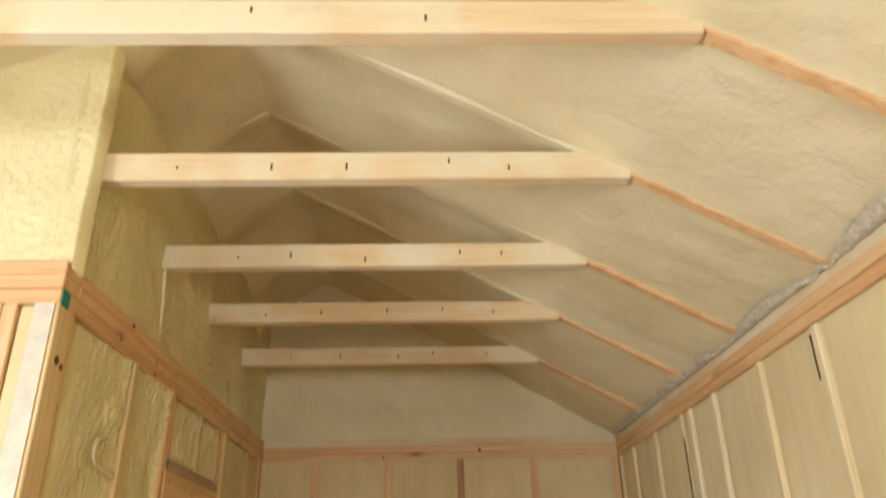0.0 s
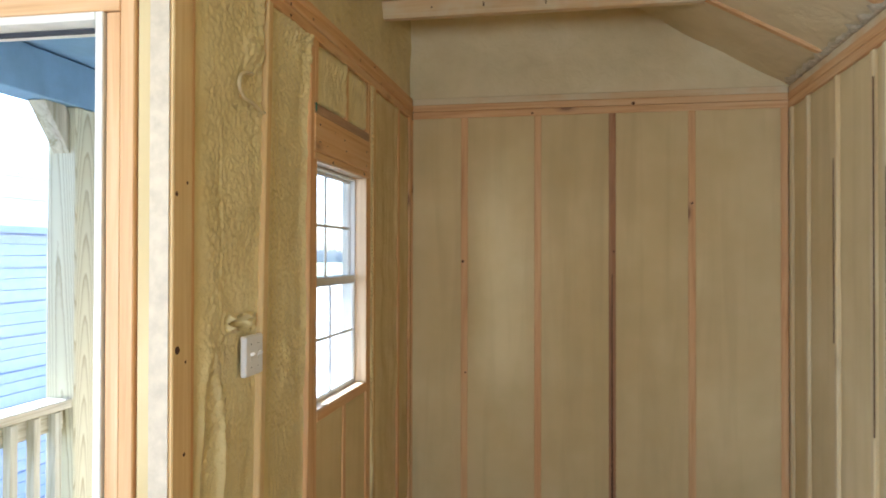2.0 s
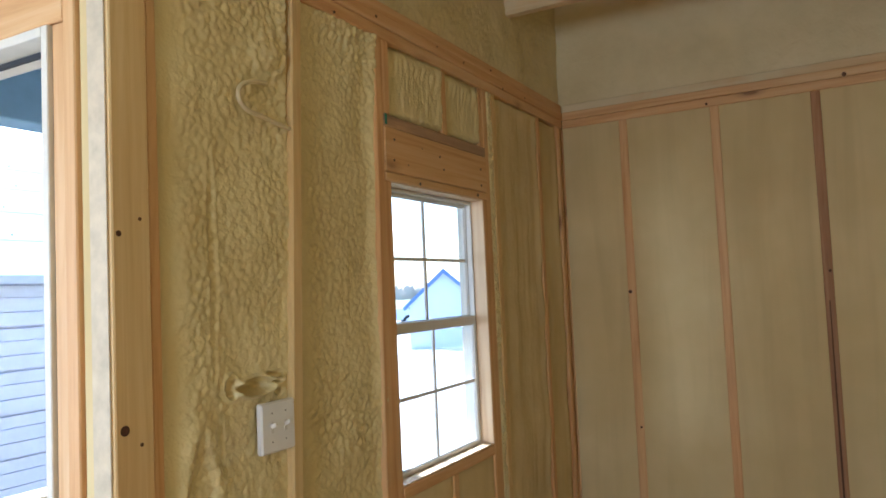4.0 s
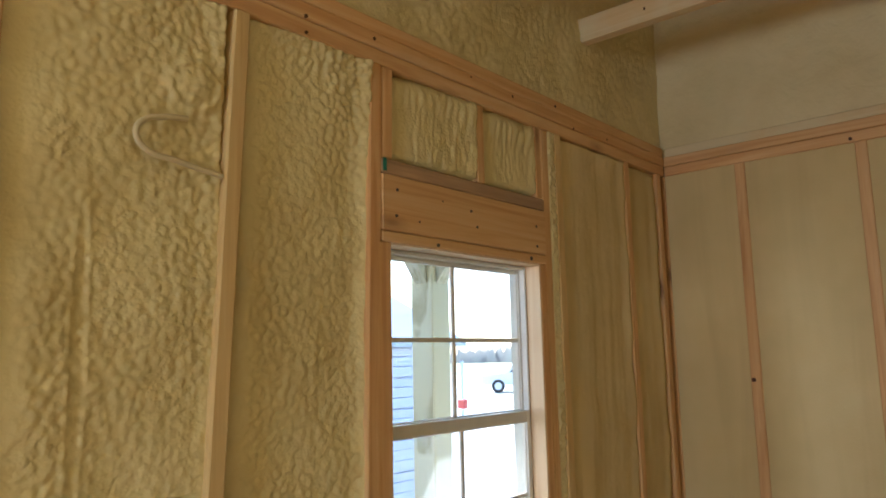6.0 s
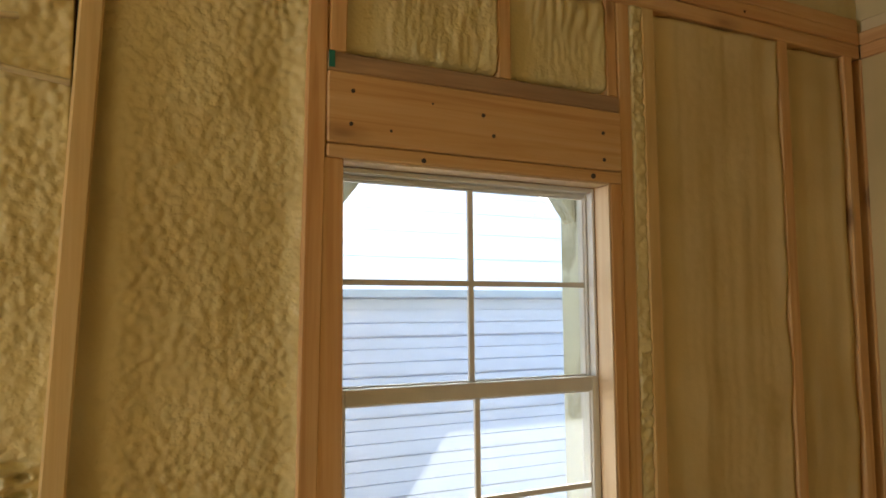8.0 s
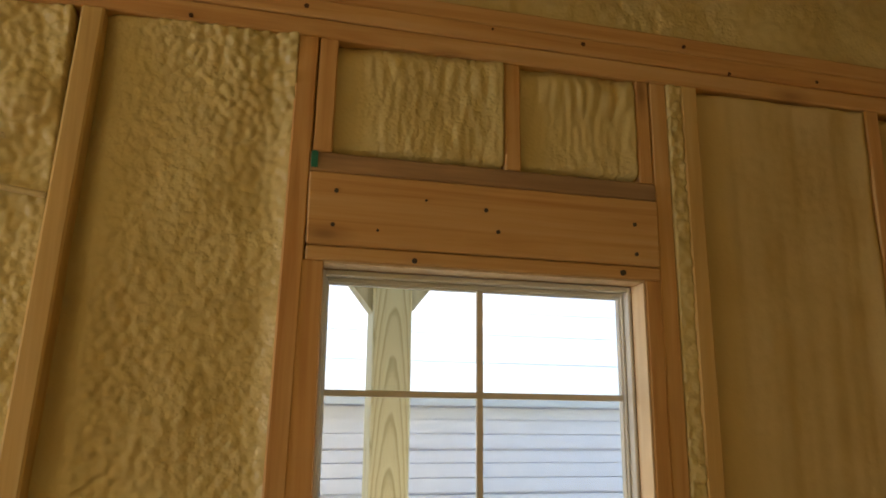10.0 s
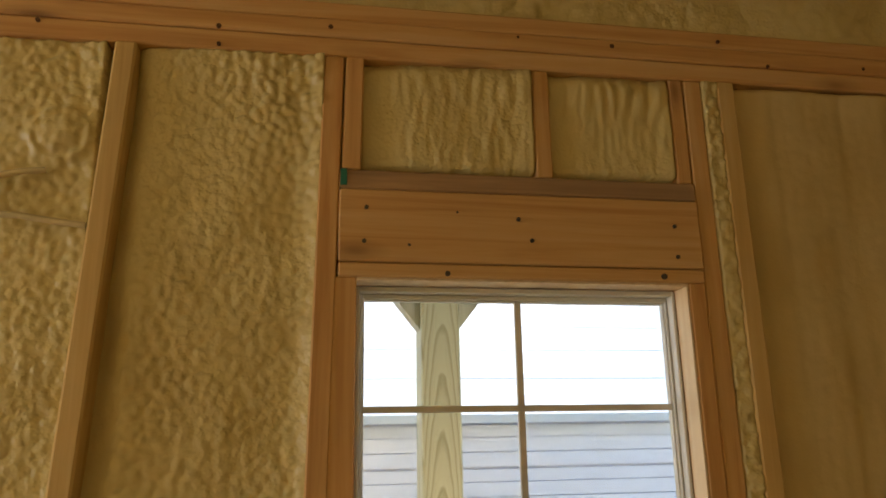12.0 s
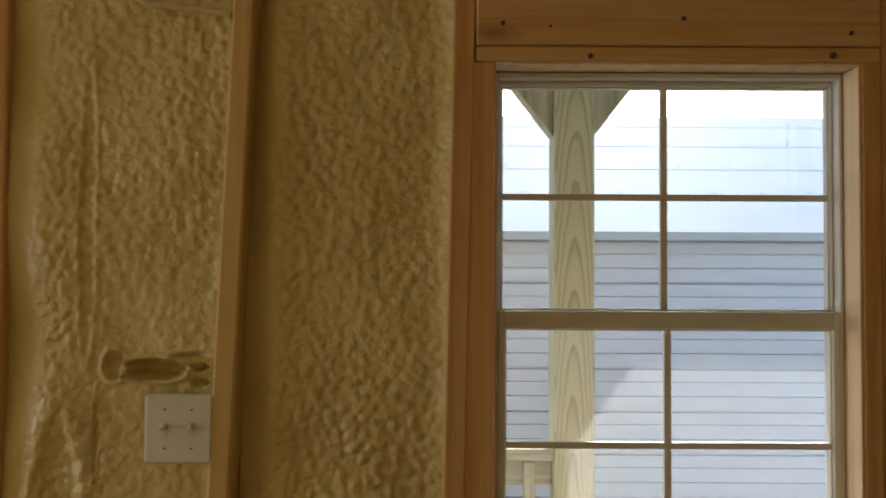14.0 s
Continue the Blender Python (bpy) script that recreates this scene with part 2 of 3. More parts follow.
def add_box(bm, a, b, bevel=0.002, m=None):
    """A box from corner a to corner b with eased edges, added to bm."""
    lo = Vector([min(p, q) for p, q in zip(a, b)])
    hi = Vector([max(p, q) for p, q in zip(a, b)])
    sub = bmesh.new()
    bmesh.ops.create_cube(sub, size=1.0, matrix=Matrix.Translation((lo + hi) / 2) @ Matrix.Diagonal((*(hi - lo), 1)))
    if bevel:
        bmesh.ops.bevel(sub, geom=list(sub.edges), offset=min(bevel, min(hi - lo) * 0.3), segments=1, affect='EDGES')
    if m is not None:
        sub.transform(m)
    tmp = bpy.data.meshes.new("tmp")
    sub.to_mesh(tmp)
    sub.free()
    bm.from_mesh(tmp)
    bpy.data.meshes.remove(tmp)
    return bm


def box(a, b, bevel=0.002, m=None):
    return add_box(bmesh.new(), a, b, bevel, m)


def cyl(c, r, h, axis='z', seg=12, r2=None, bm=None):
    bm = bm or bmesh.new()
    turn = {'z': Matrix(), 'x': Matrix.Rotation(radians(90), 4, 'Y'), 'y': Matrix.Rotation(radians(90), 4, 'X')}[axis]
    bmesh.ops.create_cone(bm, cap_ends=True, segments=seg, radius1=r, radius2=r if r2 is None else r2, depth=h, matrix=Matrix.Translation(c) @ turn)
    return bm


def prism(pts, axis, a, b, bevel=0.0):
    """An outline in the two other axes, stretched along axis from a to b."""
    bm = bmesh.new()

    def place(p, s):
        q = list(p)
        q.insert("xyz".index(axis), s)
        return bm.verts.new(q)
    va, vb = [place(p, a) for p in pts], [place(p, b) for p in pts]
    n = len(pts)
    bm.faces.new(va)
    bm.faces.new(vb[::-1])
    for i in range(n):
        bm.faces.new((va[i], vb[i], vb[(i + 1) % n], va[(i + 1) % n]))
    bmesh.ops.recalc_face_normals(bm, faces=bm.faces[:])
    if bevel:
        bmesh.ops.bevel(bm, geom=list(bm.edges), offset=bevel, segments=1, affect='EDGES')
    return bm


def empty(name, at, label, category, group="", kind=""):
    ob = new(name)
    ob.empty_display_size = 0.1
    ob.location = at
    bpy.context.view_layer.update()
    return tagged(ob, label, category, group, kind)


def child(name, bm, material, parent, label=""):
    """A part whose mesh is given in world metres."""
    ob = link(name, bm, material, parent, label)
    ob.matrix_parent_inverse = Matrix.Translation(-Vector(parent.location)) if parent.type == 'EMPTY' else Matrix()
    return ob


def tube(name, pts, r, material, parent=None):
    cu = bpy.data.curves.new(name, 'CURVE')
    cu.dimensions, cu.bevel_depth, cu.bevel_resolution, cu.resolution_u = '3D', r, 3, 8
    sp = cu.splines.new('BEZIER')
    sp.bezier_points.add(len(pts) - 1)
    for q, p in zip(sp.bezier_points, pts):
        q.co, q.handle_left_type, q.handle_right_type = p, 'AUTO', 'AUTO'
    cu.materials.append(material)
    ob = new(name, cu)
    me = bpy.data.meshes.new_from_object(ob.evaluated_get(bpy.context.evaluated_depsgraph_get()))
    bpy.data.objects.remove(ob)
    bpy.data.curves.remove(cu)
    ob = new(name, me)
    if parent is not None:
        ob.parent = parent
        ob.matrix_parent_inverse = Matrix.Translation(-Vector(parent.location)) if parent.type == 'EMPTY' else Matrix()
    return ob


def sheet(origin, u, v, n, w, h, res, depth, back=0.05):
    """A grid over w x h from origin; depth(a, b) in metres along -n; its rim is turned back."""
    nu = max(2, int(w / res))
    rows = [0.0]
    while rows[-1] < h - 1e-6:
        rows.append(min(h, rows[-1] + (res if res > 0.006 or rows[-1] > 0.95 else res * 4)))
    nv = len(rows) - 1
    o, u, v, n = Vector(origin), Vector(u), Vector(v), Vector(n)
    verts, faces = [], []
    for j in range(nv + 1):
        for i in range(nu + 1):
            a, b = w * i / nu, rows[j]
            rim = i in (0, nu) or j in (0, nv)
            verts.append(o + u * a + v * b - n * (depth(a, b) + (back if rim else 0.0)))
    k = nu + 1
    flip = u.cross(v).dot(n) < 0
    for j in range(nv):
        for i in range(nu):
            q = (j * k + i, j * k + i + 1, (j + 1) * k + i + 1, (j + 1) * k + i)
            faces.append(q[::-1] if flip else q)
    me = bpy.data.meshes.new("foam_panel")
    me.from_pydata(verts, [], faces)
    me.polygons.foreach_set("use_smooth", [True] * len(faces))
    return me


def foam(parent, origin, u, n, w, h, rough=True, res=0.02, deep=0.012, seed=0.0, material=None, name="foam_panel", v=(0, 0, 1), holes=(), edges=1.0, lumps=1.0, fingers=0.0, drips=0.0):
    """One bay of sprayed foam between two studs."""
    o = Vector(origin)
    U, V = Vector(u), Vector(v)

    def depth(a, b):
        p = o + U * a + V * b + Vector((0, 0, seed))
        if not rough:
            low = max(0.0, 1.0 - b / 0.5)
            return max(-0.0015, deep + 0.003 * noise.noise(p * 3.1) + 0.0022 * noise.noise(Vector((p.x * 22, p.y * 22, p.z * 1.3))) + 0.005 * low * noise.noise(p * 15))
        d = deep + 0.012 * noise.noise(p * 3.1) + 0.007 * noise.noise(p * 9.0)
        q = p * 62 + 0.22 * noise.noise_vector(p * 40)
        k = 1.0 - (noise.voronoi(q)[0][0] / 0.72) ** 2
        g = noise.noise(p * 120)
        zone = 0.65 + 0.9 * noise.noise(p * 2.6 + Vector((7, 3, 1)))
        wgt = lumps * max(0.5, min(1.25, zone)) * (min(1.0, max(0.06, (a - 0.035) / 0.06)) if edges else 1.0)
        d -= wgt * (0.0070 * max(0.0, k) + 0.0015 * g) - 0.003
        if drips:
            d += drips * (0.007 * noise.noise(Vector((p.x * 19, p.y * 19, p.z * 0.9))) + 0.004 * noise.noise(Vector((p.x * 45, p.y * 45, p.z * 1.6))))
        if edges:
            d += edges * (0.026 * math.exp(-(a / 0.055) ** 4) - 0.018 * math.exp(-((w - a) / 0.028) ** 2) - 0.014 * math.exp(-((h - b) / 0.04) ** 2))
        if fingers:
            top = h - b + 0.006 * noise.noise(p * 25)
            d += fingers * 0.014 * math.exp(-(top / 0.020) ** 4)
            ridge = abs(math.sin(math.pi * (a / 0.030 + 0.9 * noise.noise(p * 14))))
            d -= fingers * 0.012 * math.exp(-((top - 0.048) / 0.024) ** 4) * (ridge - 0.25) * (0.75 + 0.9 * noise.noise(p * 7))
        for ca, cb, ra, rb, dd in holes:
            q = math.sqrt(((a - ca) / ra) ** 2 + ((b - cb) / rb) ** 2)
            d += dd * math.exp(-q ** 4) - 0.45 * abs(dd) * math.exp(-((q - 1.30) / 0.20) ** 2)
        return max(d, -0.010)
    me = sheet(origin, u, v, n, w, h, res, depth, 0.05 if rough else 0.004)
    me.materials.append(material or (FOAM if rough else FOAM_CUT))
    ob = new(name, me)
    ob.parent = parent
    ob.matrix_parent_inverse = Matrix.Translation(-Vector(parent.location)) if parent.type == 'EMPTY' else Matrix()
    return ob

# ---- the shell ----
XL, XR, YF, YD = -0.730, 1.285, 4.575, 2.035
XW, YB = -2.20, -2.40          # main room: outer side wall and rear wall
P0, P1, P2, P3 = 2.357, 2.396, 2.435, 2.474  # stacked top plates
S = 0.089                       # stud depth
T = 0.0381                      # stud thickness

floor_o = tagged(link("floor", add_box(box((XW - 0.1, YB - 0.1, -0.03), (XR + 0.1, YD + S, 0.0), 0), (XL - S, YD + S, -0.03), (XR + 0.1, YF + 0.1, 0.0), 0), FLOOR_M), "brown painted plywood floor of the shed", "floor", kind="structure")


def wall(name, label):
    return empty(name, (0, 0, 0), label, "wall", kind="structure")


# far wall
wf = wall("wall_north", "end wall of pine studs with cream spray foam between them")
child("sheathing", box((XL - S, YF + S, -0.05), (XR + S, YF + S + 0.02, P2), 0), SHEATH, wf)
FS = (XL - 0.02, -0.432, -0.020, 0.384, 0.800, XR - 0.0195)
for i, x in enumerate(FS):
    if i == 3:
        child("stud", box((x - T / 2, YF + 0.001, T), (x + T / 2, YF + S, P0), 0.003), REDDISH, wf, "dark reddish pine stud")
    else:
        child("stud", box((x - T / 2, YF, T), (x + T / 2, YF + S, P0), 0.003), PINE[2], wf)
for x, z, rk in ((-0.440, 1.545, 0.008), (0.495, 2.406, 0.009), (0.392, 1.60, 0.006), (-0.05, 2.37, 0.006), (0.80, 1.86, 0.007), (-0.425, 0.92, 0.005)):
    child("knot", cyl((x, YF - 0.0015, z), rk, 0.004, 'y', 10), DARKK, wf)
child("top_plate", box((XL, YF, P0), (XR, YF + S, P1), 0.003), PINE[0], wf)
child("top_plate", box((XL, YF - 0.002, P1 + 0.001), (XR, YF + S, P2), 0.003), PINE[0], wf)
child("top_plate", box((XL, YF + 0.010, P2 + 0.001), (XR, YF + S, P3), 0.003), DUSTED[0], wf)
child("bottom_plate", box((XL, YF - 0.001, 0.0), (XR, YF + S, T), 0.003), PINE[0], wf)
for i, (a, b) in enumerate(zip(FS, FS[1:])):
    foam(wf, (a + T / 2, YF, T), (1, 0, 0), (0, -1, 0), b - a - T, P0 - T, False, 0.025, 0.003, i * 3.0)

for k in range(9):
    z0 = T + 0.16 * k
    wide = 0.0065 - 0.0005 * k
    child("shrinkage_gap", box((FS[3] - 0.001 - wide, YF - 0.0012, z0), (FS[3] - 0.001 + wide * 0.7, YF + 0.002, z0 + 0.1595), 0), DARKK, wf, "dark gap beside a stud")

# right wall
wr = wall("wall_east", "long wall of pine studs with trimmed cream spray foam")
child("sheathing", box((XR + S, YB - 0.1, -0.05), (XR + S + 0.02, YF + 0.12, P2), 0), SHEATH, wr)
RS = [4.555, 4.28, 3.875, 3.478, 3.36, 3.085, 2.66, 2.27, 1.86, 1.45, 1.04, 0.63, 0.22, -0.19, -0.6, -1.0, -1.41, -1.82, -2.22, YB + 0.02]
for y in RS:
    child("stud", box((XR, y - T / 2, T), (XR + S, y + T / 2, P0), 0.006), COATED, wr)
child("top_plate", box((XR, YB, P0), (XR + S, YF + S, P1), 0.003), PINE[1], wr)
child("top_plate", box((XR - 0.002, YB, P1 + 0.001), (XR + S, YF + S, P2), 0.003), PINE[1], wr)
child("top_plate", box((XR + 0.006, YB, P2 + 0.001), (XR + S, YF + S, P3), 0.003), DUSTED[1], wr)
child("bottom_plate", box((XR - 0.001, YB, 0.0), (XR + S, YF, T), 0.003), PINE[1], wr)
for i, (a, b) in enumerate(zip(RS, RS[1:])):
    if a - b - T > 0.03:
        foam(wr, (XR, b + T / 2, T), (0, 1, 0), (-1, 0, 0), a - b - T, P0 - T, False, 0.022 if b > 2 else 0.05, 0.013, 40 + i * 3.0)

# left wall with the window
wl = wall("wall_west", "side wall of pine studs, spray foam and a framed window opening")
WY0, WY1, WZ0, WZ1 = 3.006, 3.640, 1.010, 1.925   # rough opening
sh = bmesh.new()
X0, X1 = XL - S - 0.02, XL - S
add_box(sh, (X0, YD + S + 0.021, -0.05), (X1, WY0, P2), 0)
add_box(sh, (X0, WY1, -0.05), (X1, YF + 0.1, P2), 0)
add_box(sh, (X0, WY0, -0.05), (X1, WY1, WZ0), 0)
add_box(sh, (X0, WY0, WZ1), (X1, WY1, P2), 0)
child("sheathing", sh, SHEATH, wl)


def lstud(y0, y1, z0=T, z1=P0, proud=0.0, name="stud", mat=None):
    return child(name, box((XL - S, y0, z0), (XL + proud, y1, z1), 0.003), mat or PINE[2], wl)


lstud(YD + S + 0.001, 2.152, proud=-0.010)


def shear(slope, z):
    """A lean along y that leaves the height z in place."""
    m = Matrix.Identity(4)
    m[1][2], m[1][3] = slope, -slope * z
    return m


child("stud", box((XL - S, 2.532, T), (XL + 0.004, 2.570, P0), 0.004, shear(0.040, 1.6)), OVERSPRAYED, wl, "pine stud yellowed by foam overspray")
child("stud", box((XL - S, 2.931, T), (XL, 2.969, P0), 0.003, shear(0.018, 1.9)), PINE[2], wl)
lstud(2.952, WY0, T, WZ1, -0.002)
child("cripple", box((XL - S, 2.974, 2.128), (XL - 0.001, 3.009, P0), 0.003, shear(0.018, 2.0)), PINE[2], wl)
lstud(3.350, 3.383, 2.128, P0, -0.004, "cripple")
lstud(3.642, 3.672, 2.128, P0, -0.004, "cripple")
lstud(WY1, 3.674, T, WZ1, -0.001)
lstud(3.675, 3.713, proud=-0.004)
lstud(3.748, 3.786, proud=0.001, mat=OVERSPRAYED)
lstud(4.225, 4.263)
lstud(4.500, 4.538)
child("header_cap", box((XL - S, 2.9725, 2.0905), (XL + 0.001, 3.6735, 2.127), 0.003), STAINED[0], wl, "grey stained board on top of the header")
child("window_header", box((XL - S, 2.9725, 1.953), (XL + 0.003, 3.6735, 2.089), 0.003), PINE[1], wl, "wide pine header board with nail heads")
child("head_plate", box((XL - S, 2.9725, WZ1), (XL + 0.001, 3.6735, 1.951), 0.003), PINE[1], wl)
child("rough_sill", box((XL - S, WY0, WZ0 - T), (XL, WY1, WZ0), 0.003), PINE[1], wl)
lstud(3.32, 3.358, T, WZ0 - T, -0.004, "cripple")
for y, z in ((3.022, 2.054), (3.018, 1.990), (3.307, 2.040), (3.331, 1.999), (3.620, 2.036), (3.621, 1.975)):
    child("nail", cyl((XL + 0.003, y, z), 0.0042, 0.004, 'x', 8), STEEL, wl)
for y, z, r in ((3.10, 1.985, 0.003), (3.17, 1.933, 0.005), (3.59, 1.936, 0.006), (3.19, 2.05, 0.0025)):
    child("nail", cyl((XL + 0.002, y, z), r, 0.004, 'x', 8), STEEL, wl)
child("top_plate", box((XL - S, YD + S + 0.001, P0), (XL - 0.001, YF, P1), 0.003), PINE[1], wl)
child("top_plate", box((XL - S, YD + S + 0.001, P1 + 0.001), (XL + 0.002, YF, P2 - 0.001), 0.003), PINE[1], wl)
child("top_plate", box((XL - S, YD + S + 0.001, P2 + 0.001), (XL - 0.002, YF, P3), 0.003), PINE[1], wl)
for y, z, r in ((2.742, 2.402, 0.005), (2.744, 2.365, 0.004), (2.427, 2.388, 0.004), (2.95, 2.417, 0.005), (3.323, 2.425, 0.003), (3.522, 2.42, 0.005), (3.762, 2.45, 0.004), (3.871, 2.40, 0.004), (2.507, 2.455, 0.006), (4.1, 2.41, 0.004)):
    child("knot", cyl((XL + 0.001, y, z), r, 0.004, 'x', 10), DARKK, wl)
child("bottom_plate", box((XL - S, YD + S + 0.001, 0.0), (XL + 0.001, YF, T), 0.003), PINE[1], wl)
child("green_mark", box((XL, YD + 0.002, P0 - 0.004), (XL + 0.0025, YD + 0.042, P1), 0.0005), GREEN, wl, "green painted board end")
child("green_mark", box((XL + 0.0032, 2.974, 2.095), (XL + 0.0045, 2.986, 2.127), 0.0003), GREEN, wl, "green painted board end")
out = (1, 0, 0)
along = (0, 1, 0)
foam(wl, (XL, 2.145, T), along, out, 2.55 - 2.145, P0 - T, True, 0.0038, 0.014, 1.0, edges=0.35, lumps=0.8, holes=((0.272, 1.348, 0.048, 0.017, 0.046), (0.200, 1.354, 0.017, 0.022, 0.018), (0.345, 1.352, 0.020, 0.007, 0.022), (0.350, 1.325, 0.015, 0.006, 0.020), (0.335, 1.372, 0.030, 0.005, 0.012), (0.340, 2.135, 0.038, 0.034, -0.016), (0.168, 1.235, 0.004, 0.060, 0.014), (0.105, 0.95, 0.045, 0.26, 0.014), (0.150, 1.62, 0.012, 0.22, 0.004)))
foam(wl, (XL, 2.552, T), along, out, 2.943 - 2.552, P0 - T, True, 0.0038, 0.022, 5.0, lumps=1.05)
foam(wl, (XL, 3.010, 2.127), along, out, 0.340, P0 - 2.127, True, 0.0038, 0.011, 9.0, edges=0.4, lumps=1.3, fingers=0.7)
foam(wl, (XL, 3.383, 2.127), along, out, 0.259, P0 - 2.127, True, 0.0038, 0.013, 12.0, edges=0.4, lumps=1.2, fingers=0.8)
foam(wl, (XL, 3.711, T), along, out, 0.041, P0 - T, True, 0.0045, 0.001, 33.0, edges=0, lumps=1.2)
foam(wl, (XL, 3.784, T), along, out, 4.227 - 3.784, P0 - T, True, 0.008, 0.009, 15.0, material=FOAM_CUT, lumps=0.25, edges=0.4, drips=0.4)
foam(wl, (XL, 4.263, T), along, out, 4.500 - 4.263, P0 - T, True, 0.014, 0.012, 18.0, material=FOAM_CUT, lumps=0.15, edges=0.4, drips=0.35)
foam(wl, (XL, 3.0, T), along, out, 0.32, WZ0 - 2 * T, False, 0.02, 0.006, 21.0)
foam(wl, (XL, 3.358, T), along, out, 0.284, WZ0 - 2 * T, False, 0.02, 0.006, 24.0)

# door wall, facing the main room
wd = wall("wall_door", "framed wall beside the doorway with doubled pine studs")
DX0, DX1, DZ = -1.82, -0.912, 2.135   # door opening
SY0, SY1 = YD + S, YD + S + 0.02
sd = bmesh.new()
add_box(sd, (DX1, SY0, -0.05), (XL - S - 0.02, SY1, P2), 0)
add_box(sd, (XW, SY0, -0.05), (DX0, SY1, P2), 0)
add_box(sd, (DX0, SY0, DZ), (DX1, SY1, P2 + 0.9), 0)
child("sheathing", sd, SHEATH, wd)


def dstud(x0, x1, z0=T, z1=P0, proud=0.0, name="stud"):
    return child(name, box((x0, YD - proud, z0), (x1, YD + S, z1), 0.003), PINE[2], wd)


child("corner_stud", box((-0.768, YD - 0.001, T), (XL + 0.001, YD + 0.084, P0), 0.003), OVERSPRAYED, wd)
child("foam_overspray", box((-0.789, YD - 0.005, T), (XL - 0.009, YD - 0.0015, P0), 0.0015), PALE_FOAM, wd, "thin pale film of foam on a stud")
child("foam_filler", box((-0.829, YD + 0.004, T), (-0.770, YD + S, P0), 0.008), FOAM_CUT, wd, "cream foam squeezed between the studs")
dstud(-0.868, -0.831, proud=0.002)
dstud(-0.909, -0.870, 0.0, DZ + 0.02, -0.003)
for z, y, r in ((1.352, 0.03, 0.010), (2.22, 0.05, 0.012), (2.21, 0.065, 0.009), (1.72, 0.012, 0.006), (1.1, 0.05, 0.005), (0.8, 0.03, 0.008), (1.75, 0.06, 0.004), (1.32, 0.055, 0.004)):
    child("knot", cyl((XL + 0.0008, YD + y if r < 0.01 else YD + y - 0.012, z), r, 0.002, 'x', 10), DARKK, wd)
dstud(DX0 - 0.038, DX0, 0.0, P0)
dstud(XW, XW + 0.04, 0.0, P0)
child("door_header", box((DX0, YD, DZ + 0.022), (-0.870, YD + S, DZ + 0.120), 0.003), PINE[0], wd)
child("door_header", box((DX0, YD - 0.002, DZ + 0.122), (-0.870, YD + S, P0 - 0.001), 0.003), PINE[0], wd)
child("top_plate", box((XW, YD - 0.002, P0), (XL, YD + S, P1), 0.003), PINE[0], wd)
child("top_plate", box((XW, YD - 0.004, P1 + 0.001), (XL + 0.001, YD + S, P2 - 0.001), 0.003), PINE[0], wd)
child("top_plate", box((XW, YD - 0.001, P2 + 0.001), (XL, YD + S, P3), 0.003), PINE[0], wd)
foam(wd, (XW + 0.04, YD, T), (1, 0, 0), (0, -1, 0), DX0 - XW - 0.078, P0 - T, False, 0.04, 0.01, 61.0)
# door frame
df = empty("door_1", (DX1, YD, 0), "cream primed door frame standing open to the porch", "door frame", kind="structure")
child("jamb", box((DX1 - 0.020, YD - 0.006, 0.0), (DX1 + 0.001, SY1 + 0.01, DZ + 0.02), 0.002), FRAMEW, df)
child("jamb", box((DX0, YD - 0.006, 0.0), (DX0 + 0.020, SY1 + 0.01, DZ + 0.02), 0.002), FRAMEW, df)
child("head_jamb", box((DX0 + 0.02, YD - 0.006, DZ), (DX1 - 0.02, SY1 + 0.01, DZ + 0.02), 0.002), FRAMEW, df)
child("weatherstrip", box((DX1 - 0.030, YD + 0.05, 0.0), (DX1 - 0.0205, YD + 0.06, DZ), 0.001), TYRE, df)
child("weatherstrip", box((DX0 + 0.03, YD + 0.05, DZ - 0.012), (DX1 - 0.03, YD + 0.06, DZ - 0.0005), 0.001), TYRE, df)

# main room's other walls, unseen; openings added for the two fill lamps
wb = wall("wall_south", "plain foam covered rear wall, unseen, with an opening added for light")
bb = bmesh.new()
for a, b in (((XW - 0.1, -0.05), (-0.35, 3.7)), ((0.95, -0.05), (XR + 0.12, 3.7)), ((-0.35, -0.05), (0.95, 0.95)), ((-0.35, 2.05), (0.95, 3.7))):
    add_box(bb, (a[0], YB - 0.1, a[1]), (b[0], YB, b[1]), 0)
child("wall_panel", bb, FOAM_CUT, wb)
ww = wall("wall_west_main", "plain foam covered side wall, unseen, with an opening added for light")
bb = bmesh.new()
for a, b in (((YB - 0.1, -0.05), (-0.5, 3.0)), ((0.8, -0.05), (YD + S + 0.02, 3.0)), ((-0.5, -0.05), (0.8, 0.95)), ((-0.5, 2.05), (0.8, 3.0))):
    add_box(bb, (XW - 0.1, a[0], a[1]), (XW, b[0], b[1]), 0)
child("wall_panel", bb, FOAM_CUT, ww)

# ---- roof: trusses, foam ceiling ----
PX, PITCH = -0.42, 0.55
TZ0, TZ1 = 2.748, 2.837


def under(x):
    """Height of the rafters' lower edge."""
    return 2.755 + PITCH * (0.78 - PX) - PITCH * abs(x - PX)


